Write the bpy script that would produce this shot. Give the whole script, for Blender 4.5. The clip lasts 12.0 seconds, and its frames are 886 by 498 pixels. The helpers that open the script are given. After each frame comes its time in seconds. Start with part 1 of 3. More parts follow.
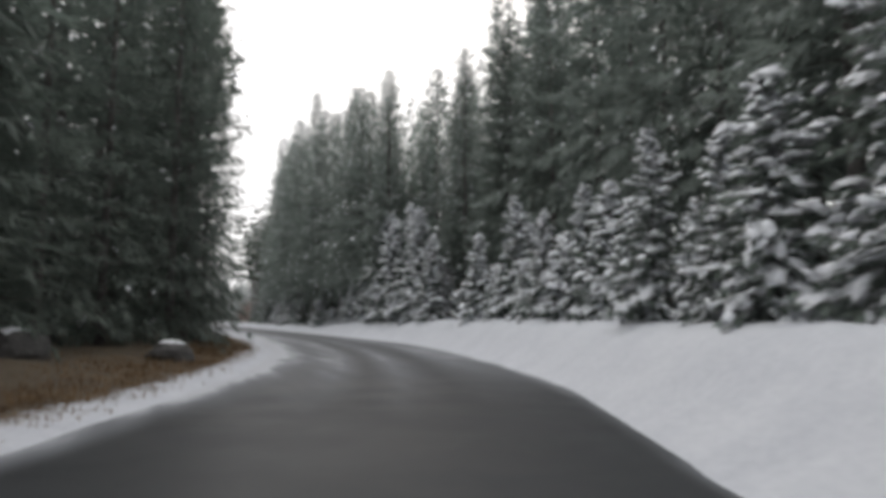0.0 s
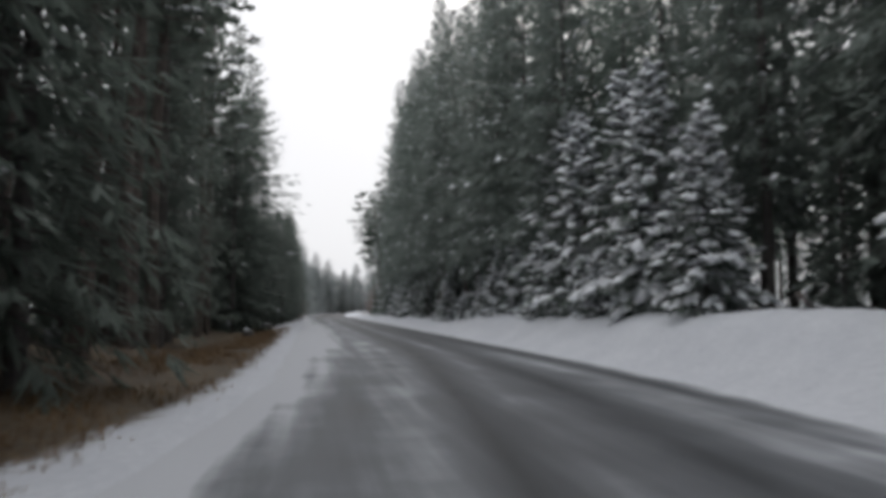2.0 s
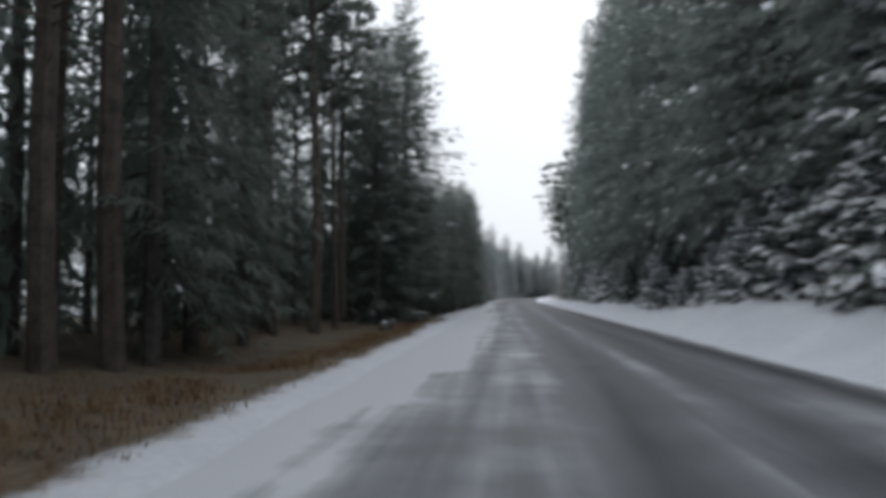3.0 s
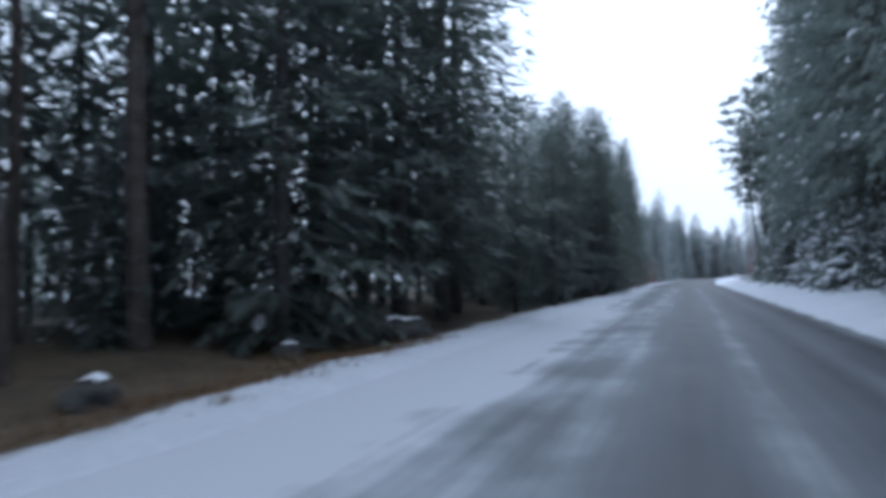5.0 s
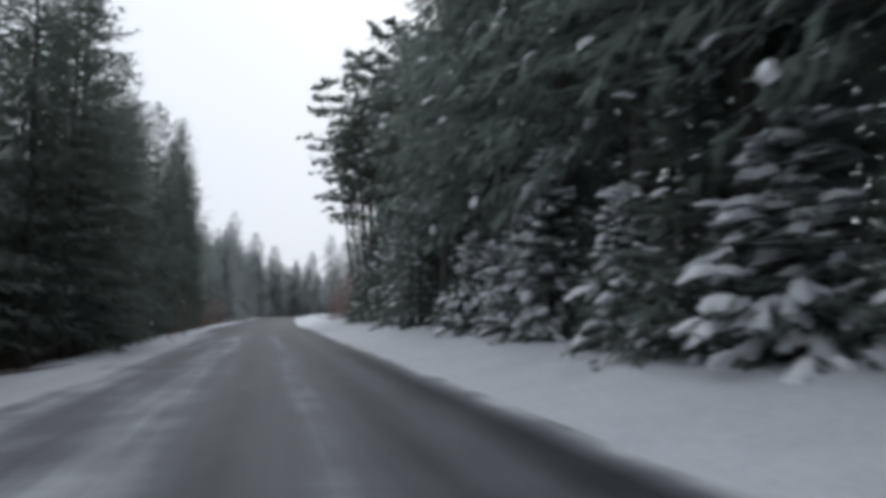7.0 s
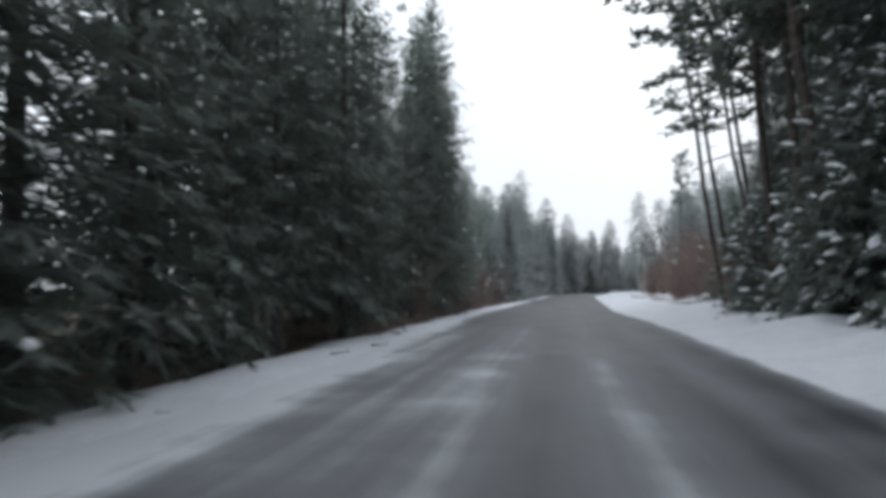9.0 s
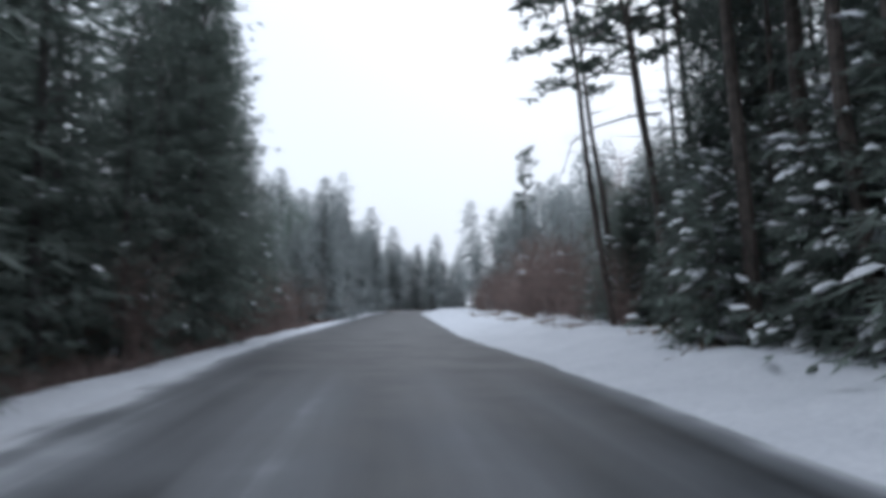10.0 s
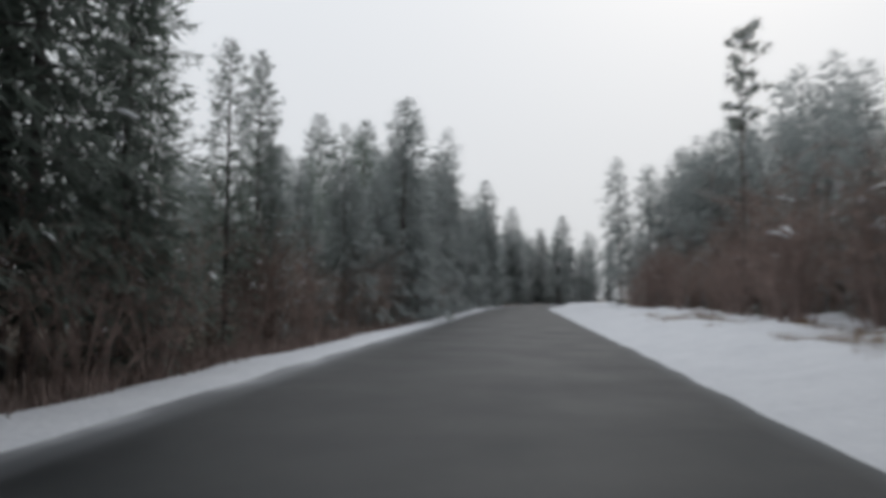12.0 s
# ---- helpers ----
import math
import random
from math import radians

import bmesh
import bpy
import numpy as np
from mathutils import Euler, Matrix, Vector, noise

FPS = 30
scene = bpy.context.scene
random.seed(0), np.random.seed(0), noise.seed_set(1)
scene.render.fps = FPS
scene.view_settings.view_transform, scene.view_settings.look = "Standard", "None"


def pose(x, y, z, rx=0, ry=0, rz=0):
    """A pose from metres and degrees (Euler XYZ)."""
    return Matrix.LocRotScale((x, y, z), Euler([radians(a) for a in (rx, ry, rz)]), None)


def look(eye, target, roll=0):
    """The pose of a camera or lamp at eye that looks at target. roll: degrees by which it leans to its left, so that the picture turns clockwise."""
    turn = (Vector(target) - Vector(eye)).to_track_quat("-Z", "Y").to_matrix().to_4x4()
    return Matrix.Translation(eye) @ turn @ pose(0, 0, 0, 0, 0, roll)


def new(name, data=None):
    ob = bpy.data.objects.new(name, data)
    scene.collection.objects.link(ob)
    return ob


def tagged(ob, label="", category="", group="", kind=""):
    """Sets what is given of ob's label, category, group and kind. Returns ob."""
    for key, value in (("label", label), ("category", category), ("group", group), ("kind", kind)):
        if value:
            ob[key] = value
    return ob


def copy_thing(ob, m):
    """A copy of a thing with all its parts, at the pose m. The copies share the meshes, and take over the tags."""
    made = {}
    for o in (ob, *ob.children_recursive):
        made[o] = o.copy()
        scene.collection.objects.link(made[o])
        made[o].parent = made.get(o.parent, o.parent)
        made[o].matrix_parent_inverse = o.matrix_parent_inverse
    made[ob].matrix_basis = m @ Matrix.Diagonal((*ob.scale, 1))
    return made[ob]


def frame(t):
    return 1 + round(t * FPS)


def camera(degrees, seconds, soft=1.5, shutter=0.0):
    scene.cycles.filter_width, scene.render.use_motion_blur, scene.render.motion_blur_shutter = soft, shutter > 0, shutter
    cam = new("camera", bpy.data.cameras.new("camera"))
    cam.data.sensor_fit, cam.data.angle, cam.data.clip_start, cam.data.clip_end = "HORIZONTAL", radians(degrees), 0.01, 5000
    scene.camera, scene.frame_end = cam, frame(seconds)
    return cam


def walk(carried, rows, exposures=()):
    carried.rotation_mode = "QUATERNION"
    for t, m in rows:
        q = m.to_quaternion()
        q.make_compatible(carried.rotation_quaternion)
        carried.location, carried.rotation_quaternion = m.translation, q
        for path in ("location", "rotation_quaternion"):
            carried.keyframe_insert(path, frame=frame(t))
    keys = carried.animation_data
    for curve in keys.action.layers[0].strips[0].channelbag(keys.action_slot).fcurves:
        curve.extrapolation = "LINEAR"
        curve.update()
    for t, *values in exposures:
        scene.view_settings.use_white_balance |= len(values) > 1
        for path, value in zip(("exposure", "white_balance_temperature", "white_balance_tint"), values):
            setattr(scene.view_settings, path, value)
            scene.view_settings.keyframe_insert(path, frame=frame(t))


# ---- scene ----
cam = camera(64.0, 12.0, soft=4.7, shutter=0.28)

EYE = 1.3


def aim(x, y, yaw, pitch, roll):
    """A camera pose on the road: yaw to the left of +y, pitch up, roll as look() takes it, in degrees."""
    eye = Vector((x, y, EYE))
    a, p = radians(yaw), radians(pitch)
    way = Vector((-math.sin(a) * math.cos(p), math.cos(a) * math.cos(p), math.sin(p)))
    return look(eye, eye + way * 10, roll)


# seconds, x, y, yaw, pitch, roll
ROWS = [
    (0.0, -8.75, -35.0, -21.4, 5.7, 0.2),
    (0.5, -7.2, -29.0, -20.4, 5.6, 0.5),
    (1.0, -5.75, -22.9, -18.0, 5.6, 0.4),
    (1.5, -4.4, -16.7, -15.4, 5.4, 0.2),
    (2.0, -3.1, -10.5, -10.5, 4.9, 0.1),
    (2.5, -2.05, -4.3, -5.4, 4.4, -0.2),
    (3.0, -1.35, 1.5, 5.2, 3.7, -0.4),
    (3.2, -1.15, 3.8, 11.4, 3.4, -0.5),
    (4.8, 0.05, 22.8, 20.7, 2.2, -0.5),
    (5.0, 0.05, 25.5, 18.95, 2.2, -0.5),
    (5.5, -0.1, 32.2, 6.5, 3.85, -0.5),
    (6.0, 0.0, 38.4, -9.4, 4.75, -0.4),
    (6.5, 0.4, 44.6, -21.3, 5.5, -0.4),
    (7.0, 0.4, 51.4, -14.1, 5.0, -0.3),
    (7.5, 0.2, 58.0, -4.65, 4.25, -0.5),
    (7.7, 0.2, 60.6, 0.3, 4.0, -0.5),
    (9.3, 0.2, 80.3, 9.2, 3.2, -0.2),
    (9.5, 0.15, 82.7, 7.1, 3.4, -0.2),
    (10.0, 0.1, 89.0, -5.0, 4.5, -0.1),
    (10.5, 0.05, 94.8, -18.0, 5.4, 0.0),
    (11.0, 0.15, 100.2, -20.7, 5.5, 0.0),
    (11.5, 0.4, 106.0, -11.4, 5.3, 0.1),
    (12.0, 0.45, 112.2, 4.6, 3.9, 0.3),
]
# seconds, stops, kelvin, tint
LOOKS = [
    (0.0, 0.2, 6550, 11),
    (2.0, -0.12, 6400, 11),
    (3.2, -0.03, 6000, 9),
    (4.8, 0.2, 5100, 9),
    (6.0, 0.34, 4950, 8),
    (6.5, -0.28, 5600, 10),
    (7.0, -0.2, 6000, 10),
    (7.7, 0.0, 6400, 13),
    (9.3, 0.0, 5900, 8),
    (10.5, -0.24, 5600, 10),
    (11.0, -0.46, 5950, 9),
    (11.5, -0.48, 6100, 9),
    (12.0, -0.45, 6300, 9),
]
walk(cam, [(t, aim(*row)) for t, *row in ROWS], LOOKS)

# ---- sky and light: a thick, even overcast ----
world = bpy.data.worlds.new("overcast_sky")
scene.world = world
world.use_nodes = True
wn, wl = world.node_tree.nodes, world.node_tree.links
sky = wn.new("ShaderNodeTexSky")
sky.sky_type, sky.sun_disc = "NISHITA", False
sky.sun_elevation, sky.sun_rotation = radians(38), radians(20)
sky.air_density, sky.dust_density, sky.ozone_density = 1.0, 6.0, 0.5
cloud = wn.new("ShaderNodeMixRGB")
cloud.inputs[0].default_value = 0.93
cloud.inputs[2].default_value = (9.9, 10.0, 10.2, 1)
wl.new(sky.outputs[0], cloud.inputs[1])
# an overcast sky is brighter overhead than at the horizon
sky_way, sky_parts, sky_rise, sky_grade = wn.new("ShaderNodeTexCoord"), wn.new("ShaderNodeSeparateXYZ"), wn.new("ShaderNodeMapRange"), wn.new("ShaderNodeMixRGB")
sky_rise.inputs["To Min"].default_value, sky_rise.inputs["To Max"].default_value = 0.95, 1.4
sky_grade.blend_type, sky_grade.inputs[0].default_value = "MULTIPLY", 1.0
wl.new(sky_way.outputs["Generated"], sky_parts.inputs[0])
wl.new(sky_parts.outputs["Z"], sky_rise.inputs["Value"])
wl.new(cloud.outputs[0], sky_grade.inputs[1])
wl.new(sky_rise.outputs[0], sky_grade.inputs[2])
wl.new(sky_grade.outputs[0], wn["Background"].inputs[0])
wn["Background"].inputs[1].default_value = 0.1

sun_data = bpy.data.lights.new("sun", "SUN")
sun_data.energy, sun_data.angle, sun_data.color = 0.5, radians(40), (1.0, 0.97, 0.93)
sun = new("sun", sun_data)
sun.matrix_world = look((0, 0, 80), (12, -35, 30))


# ---- materials ----
def material(name, rough=0.8, metal=0.0):
    m = bpy.data.materials.new(name)
    m.use_nodes = True
    b = m.node_tree.nodes["Principled BSDF"]
    b.inputs["Roughness"].default_value, b.inputs["Metallic"].default_value = rough, metal
    return m, m.node_tree.nodes, m.node_tree.links, b


def noise_of(n, l, scale, detail=4.0, rough=0.55, space="Object"):
    co, tx = n.new("ShaderNodeTexCoord"), n.new("ShaderNodeTexNoise")
    tx.inputs["Scale"].default_value, tx.inputs["Detail"].default_value = scale, detail
    tx.inputs["Roughness"].default_value = rough
    l.new(co.outputs[space], tx.inputs["Vector"])
    return tx.outputs["Fac"]


def ramp(n, l, fac, *stops):
    r = n.new("ShaderNodeValToRGB")
    while len(r.color_ramp.elements) < len(stops):
        r.color_ramp.elements.new(0.5)
    for e, (at, c) in zip(r.color_ramp.elements, stops):
        e.position = at
        e.color = (c, c, c, 1) if isinstance(c, (int, float)) else (*c, 1)
    l.new(fac, r.inputs[0])
    return r.outputs[0]


def mixed(n, l, fac, a, b, how="MIX"):
    m = n.new("ShaderNodeMixRGB")
    m.blend_type = how
    for socket, v in zip(m.inputs, (fac, a, b)):
        if isinstance(v, (int, float)):
            socket.default_value = v if socket == m.inputs[0] else (v, v, v, 1)
        elif isinstance(v, tuple):
            socket.default_value = (*v, 1)
        else:
            l.new(v, socket)
    return m.outputs[0]


def bumped(n, l, b, height, strength, distance):
    u = n.new("ShaderNodeBump")
    u.inputs["Strength"].default_value, u.inputs["Distance"].default_value = strength, distance
    l.new(height, u.inputs["Height"])
    l.new(u.outputs[0], b.inputs["Normal"])


def two_tone(name, dark, light, scale, rough=0.85, bump=0.0, random_share=0.0):
    """A mottled surface: two colours by noise at two scales, and from thing to thing."""
    m, n, l, b = material(name, rough)
    big, fine = noise_of(n, l, scale), noise_of(n, l, scale * 7, 3)
    c = ramp(n, l, mixed(n, l, 0.45, big, fine), (0.36, dark), (0.66, light))
    if random_share:
        info = n.new("ShaderNodeObjectInfo")
        c = mixed(n, l, random_share, c, ramp(n, l, info.outputs["Random"], (0.0, 0.6), (1.0, 1.0)), "MULTIPLY")
    l.new(c, b.inputs["Base Color"])
    if bump:
        bumped(n, l, b, fine, bump, 0.03)
    return m


def foliage(name, dark, light, share):
    """Needles toned paler to stand in for a hazy veil: mottled, different from tree to tree, and letting some light
    through.
    """
    m = two_tone(name, dark, light, 1.3, 0.7, 0, share)
    n, l = m.node_tree.nodes, m.node_tree.links
    b, out = n["Principled BSDF"], n["Material Output"]
    through_light, mix = n.new("ShaderNodeBsdfTranslucent"), n.new("ShaderNodeMixShader")
    l.new(b.inputs["Base Color"].links[0].from_socket, through_light.inputs[0])
    mix.inputs[0].default_value = 0.5
    l.new(b.outputs[0], mix.inputs[1])
    l.new(through_light.outputs[0], mix.inputs[2])
    l.new(mix.outputs[0], out.inputs["Surface"])
    return m


SNOW = two_tone("fresh_snow", (0.70, 0.72, 0.76), (0.86, 0.87, 0.89), 1.6, 0.75, 0.5)
NEEDLES = foliage("spruce_needles", (0.146, 0.177, 0.157), (0.300, 0.355, 0.315), 0.6)
# spruce needles copied darker and lighter, putting each roadside's shade and light into colour
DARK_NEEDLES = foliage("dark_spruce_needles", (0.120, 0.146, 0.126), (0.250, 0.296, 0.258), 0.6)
LIGHTER_NEEDLES = foliage("lighter_spruce_needles", (0.170, 0.200, 0.182), (0.345, 0.395, 0.360), 0.6)
# distance haze put into the needle colour of the far woods
HAZED_NEEDLES = foliage("hazed_needles", (0.26, 0.285, 0.28), (0.46, 0.495, 0.485), 0.5)
PINE_NEEDLES = foliage("pine_needles", (0.105, 0.130, 0.108), (0.235, 0.272, 0.235), 0.6)
BARK = two_tone("spruce_bark", (0.06, 0.055, 0.053), (0.18, 0.165, 0.155), 5.0, 0.95, 0.8)
PINE_BARK = two_tone("pine_bark", (0.045, 0.039, 0.036), (0.15, 0.122, 0.105), 4.0, 0.95, 0.8)
TWIGS = two_tone("bare_twigs", (0.16, 0.118, 0.102), (0.35, 0.262, 0.230), 2.0, 0.9, 0, 0.4)
STRAW = two_tone("dead_grass", (0.10, 0.060, 0.028), (0.27, 0.17, 0.085), 1.1, 0.9)
ROCK = two_tone("dark_rock", (0.03, 0.03, 0.03), (0.10, 0.095, 0.09), 3.0, 0.9, 0.8)
WOOD = two_tone("dead_wood", (0.06, 0.05, 0.045), (0.19, 0.165, 0.15), 4.0, 0.9, 0.5)


def road_material():
    """Wet asphalt under a thin, worn cover of snow. Attributes: across (m from the centre line) and cover (how much snow lies there)."""
    m, n, l, b = material("snowy_asphalt", 0.5)
    across, cover = n.new("ShaderNodeAttribute"), n.new("ShaderNodeAttribute")
    across.attribute_name, cover.attribute_name = "across", "cover"
    grain = noise_of(n, l, 45, 3)
    patch = noise_of(n, l, 0.55, 5)
    co, sep = n.new("ShaderNodeTexCoord"), n.new("ShaderNodeMapping")
    sep.inputs["Scale"].default_value = (2.2, 0.10, 1)
    l.new(co.outputs["Object"], sep.inputs["Vector"])
    streak = n.new("ShaderNodeTexNoise")
    streak.inputs["Scale"].default_value, streak.inputs["Detail"].default_value = 1.0, 5
    l.new(sep.outputs[0], streak.inputs["Vector"])
    # wheel tracks: bare lines along the road
    shift = n.new("ShaderNodeMath")
    shift.operation, shift.inputs[1].default_value = "MULTIPLY_ADD", 1 / 9.0
    shift.inputs[2].default_value = 0.5
    l.new(across.outputs["Fac"], shift.inputs[0])
    at = lambda metres: 0.5 + metres / 9.0  # noqa: E731
    keep = ramp(n, l, shift.outputs[0],
                (at(-4.2), 1.0), (at(-3.3), 0.9), (at(-2.6), 0.68), (at(-2.15), 0.44), (at(-1.7), 0.42), (at(-1.3), 0.55),
                (at(-0.8), 0.60), (at(-0.3), 0.34), (at(0.05), 0.12), (at(0.4), 0.26), (at(0.9), 0.52), (at(1.4), 0.28),
                (at(1.8), 0.14), (at(2.3), 0.34), (at(3.1), 0.10), (at(3.8), 0.75))
    worn = mixed(n, l, 0.5, patch, streak.outputs["Fac"])
    worn = ramp(n, l, worn, (0.30, 0.35), (0.66, 1.25))
    white = mixed(n, l, 1.0, mixed(n, l, 1.0, keep, cover.outputs["Fac"], "MULTIPLY"), worn, "MULTIPLY")
    white = ramp(n, l, white, (0.05, 0.0), (0.80, 0.92))
    drift = n.new("ShaderNodeAttribute")
    drift.attribute_name = "drift"
    white = mixed(n, l, 1.0, white, mixed(n, l, 1.0, drift.outputs["Fac"], worn, "MULTIPLY"), "LIGHTEN")
    tar = ramp(n, l, mixed(n, l, 0.5, grain, patch), (0.3, (0.010, 0.012, 0.014)), (0.7, (0.030, 0.033, 0.037)))
    packed = ramp(n, l, white, (0.40, (0.33, 0.345, 0.37)), (0.90, (0.56, 0.575, 0.605)))
    l.new(mixed(n, l, white, tar, packed), b.inputs["Base Color"])
    l.new(ramp(n, l, mixed(n, l, 0.5, white, patch), (0.2, 0.5), (0.6, 0.8)), b.inputs["Roughness"])
    b.inputs["Specular IOR Level"].default_value = 0.25
    bumped(n, l, b, mixed(n, l, 0.6, grain, white), 0.35, 0.02)
    return m


def ground_material():
    """Snow with litter showing through. Attribute bare: how far the litter shows."""
    m, n, l, b = material("snowy_ground", 0.85)
    bare = n.new("ShaderNodeAttribute")
    bare.attribute_name = "bare"
    patch, fine = noise_of(n, l, 0.8, 6, 0.65), noise_of(n, l, 9, 4)
    litter = ramp(n, l, mixed(n, l, 0.5, patch, fine), (0.32, (0.028, 0.022, 0.015)), (0.52, (0.090, 0.066, 0.040)), (0.72, (0.165, 0.122, 0.074)))
    snow = ramp(n, l, mixed(n, l, 0.5, patch, fine), (0.3, (0.46, 0.48, 0.52)), (0.7, (0.62, 0.635, 0.665)))
    edge = n.new("ShaderNodeMath")
    edge.operation = "ADD"
    l.new(bare.outputs["Fac"], edge.inputs[0])
    l.new(mixed(n, l, 0.3, patch, fine), edge.inputs[1])
    l.new(mixed(n, l, ramp(n, l, edge.outputs[0], (0.78, 0.0), (0.98, 1.0)), snow, litter), b.inputs["Base Color"])
    bumped(n, l, b, mixed(n, l, 0.4, patch, fine), 0.6, 0.08)
    return m


ROAD, GROUND = road_material(), ground_material()


# ---- building helpers ----
def mesh_of(name, verts, faces, mat, smooth=False):
    me = bpy.data.meshes.new(name)
    me.from_pydata([tuple(v) for v in verts], [], faces)
    me.materials.append(mat)
    if smooth:
        me.polygons.foreach_set("use_smooth", [True] * len(me.polygons))
    me.update()
    return me


def piece(name, me, parent, label=""):
    ob = new(name, me)
    ob.parent = parent
    return tagged(ob, label)


def thing(name, label, category, group=""):
    return tagged(new(name), label, category, group)


class Soup:
    """Gathers the vertices and faces of one mesh."""

    def __init__(self):
        self.v, self.f = [], []

    def add(self, verts, faces):
        k = len(self.v)
        self.v.extend(verts)
        self.f.extend([tuple(i + k for i in face) for face in faces])

    def blade(self, at, way, side, length, width, lift):
        """A small needle spray: a pointed, folded leaf shape."""
        mid = at + way * length * 0.4 - Vector((0, 0, lift))
        self.add([at, mid + side * width, at + way * length, mid - side * width], [(0, 1, 2), (0, 2, 3)])

    def tube(self, points, radii, sides=5):
        """A tapered, bending stem."""
        rings, k = [], len(self.v)
        for i, (p, r) in enumerate(zip(points, radii)):
            way = (points[min(i + 1, len(points) - 1)] - points[max(i - 1, 0)]).normalized()
            a = way.orthogonal().normalized()
            b = way.cross(a)
            rings += [p + (a * math.cos(t) + b * math.sin(t)) * r for t in (2 * math.pi * s / sides for s in range(sides))]
        self.v.extend(rings)
        for i in range(len(points) - 1):
            for s in range(sides):
                t = (s + 1) % sides
                self.f.append((k + i * sides + s, k + i * sides + t, k + (i + 1) * sides + t, k + (i + 1) * sides + s))
        if sides > 3:
            self.f.append(tuple(k + s for s in reversed(range(sides))))
            self.f.append(tuple(k + (len(points) - 1) * sides + s for s in range(sides)))

    def lump(self, at, way, long, wide, high, rng):
        """A rounded pad of snow lying along way."""
        flat = Vector((way.x, way.y, way.z)).normalized()
        side = flat.cross(Vector((0, 0, 1)))
        side = side.normalized() if side.length > 0.01 else Vector((1, 0, 0))
        up = side.cross(flat)
        vs = []
        for ring, (w, h) in enumerate(((1.0, -0.15), (0.72, 0.65))):
            for k in range(5):
                t = k * math.pi * 0.4 + ring * 0.6
                j = rng.uniform(0.55, 1.3)
                vs.append(at + flat * long * w * math.cos(t) * j + side * wide * w * math.sin(t) * j + up * high * h)
        vs += [at + up * high]
        fs = []
        for k in range(5):
            t = (k + 1) % 5
            fs.append((k, t, 5 + t, 5 + k))
        fs += [(5 + k, 5 + (k + 1) % 5, 10) for k in range(5)]
        self.add(vs, fs)


def spruce(name, label, group, seed, height, reach, levels, per, sprays, base, snow, needles=NEEDLES, bark=BARK, girth=0.0085, leaf=1.0, heap=1.0, stems=True, taper=0.8, cap=1.0):
    """A spruce: tapered trunk, whorls of drooping boughs with many small sprays, snow pads on the boughs."""
    rng = random.Random(seed)
    trunk, crown, pads = Soup(), Soup(), Soup()
    lean = Vector((rng.uniform(-1, 1), rng.uniform(-1, 1), 0)) * 0.012 * height
    axis = lambda z: Vector((0, 0, z)) + lean * (z / height) ** 2  # noqa: E731
    steps = [-0.4, 0.0, height * 0.25, height * 0.55, height * 0.8, height]
    trunk.tube([axis(max(z, 0)) + Vector((0, 0, min(z, 0))) for z in steps],
               [height * girth * w for w in (1.4, 1.15, 0.85, 0.55, 0.3, 0.04)], 7)
    boughs = levels * per
    for i in range(boughs):
        q = ((i + rng.random()) / boughs) ** 1.12
        z = height * (base + (0.99 - base) * q)
        full = reach * (1 - q) ** taper * (0.6 + 0.4 * min(1, q * 6 + 0.3)) + 0.10
        a = i * 2.4 + rng.uniform(-0.6, 0.6)
        long = full * rng.uniform(0.5, 1.15)
        out = Vector((math.cos(a), math.sin(a), 0))
        side = Vector((-out.y, out.x, 0))
        droop = rng.uniform(0.2, 0.7) * (1.1 - q)
        rise = rng.uniform(-0.05, 0.2) + 0.5 * q
        root = axis(z)
        tip = lambda s: root + out * long * s + Vector((0, 0, long * (rise * s - droop * s * s + 0.10 * s ** 4)))  # noqa: E731
        if stems and (height < 10 or i % 2 == 0):
            trunk.tube([root, tip(0.5), tip(0.95)] if i % 4 == 0 else [root, tip(0.9)], [0.0022 * height + 0.006, 0.010, 0.004] if i % 4 == 0 else [0.018, 0.004], 3)
        for k in range(sprays):
            s = 0.12 + 0.88 * (k + rng.random()) / sprays
            at = tip(s)
            bend = (tip(min(s + 0.1, 1.1)) - at).normalized()
            fine = leaf * (0.4 + 0.6 * min(1, full / 1.1))
            width = full * 0.30 * (1.15 - s) + 0.10
            for way in (-1, 0, 1):
                dirn = (bend * rng.uniform(0.4, 0.9) + side * way * rng.uniform(0.4, 1.0)
                        + Vector((0, 0, rng.uniform(-0.5, 0.15) if way else rng.uniform(-0.9, -0.2)))).normalized()
                crown.blade(at, dirn, dirn.cross(Vector((rng.uniform(-0.3, 0.3), rng.uniform(-0.3, 0.3), 1))).normalized(),
                            min(0.9 if leaf < 1.5 else 1.15, fine * (width * rng.uniform(0.8, 1.5) + 0.10)), fine * (0.034 + 0.009 * full) * rng.uniform(0.7, 1.2), 0.03)
            if rng.random() < snow:
                for heaped in range(2 if heap > 1.8 else 1):
                    w = heap * rng.choice((0.4, 0.5, 0.65, 0.8, 0.9, 1.0, 1.2)) * rng.uniform(0.75, 1.1)
                    pads.lump(at + side * rng.uniform(-0.7, 0.7) * width + bend * rng.uniform(-0.1, 0.1) + Vector((0, 0, 0.03 * rng.uniform(0, 2))),
                              bend + side * rng.uniform(-0.9, 0.9) + Vector((0, 0, rng.uniform(-0.8, 0.0))),
                              min(0.22 * cap, (0.10 + 0.05 * full) * w), min(0.115 * cap, (0.045 + 0.028 * full) * w), min(0.09 * cap, (0.045 + 0.016 * full) * w), rng)
    t = thing(name, label, "tree", group)
    piece("trunk", mesh_of("trunk", trunk.v, trunk.f, bark), t)
    c = piece("crown", mesh_of("crown", crown.v, crown.f, needles), t)
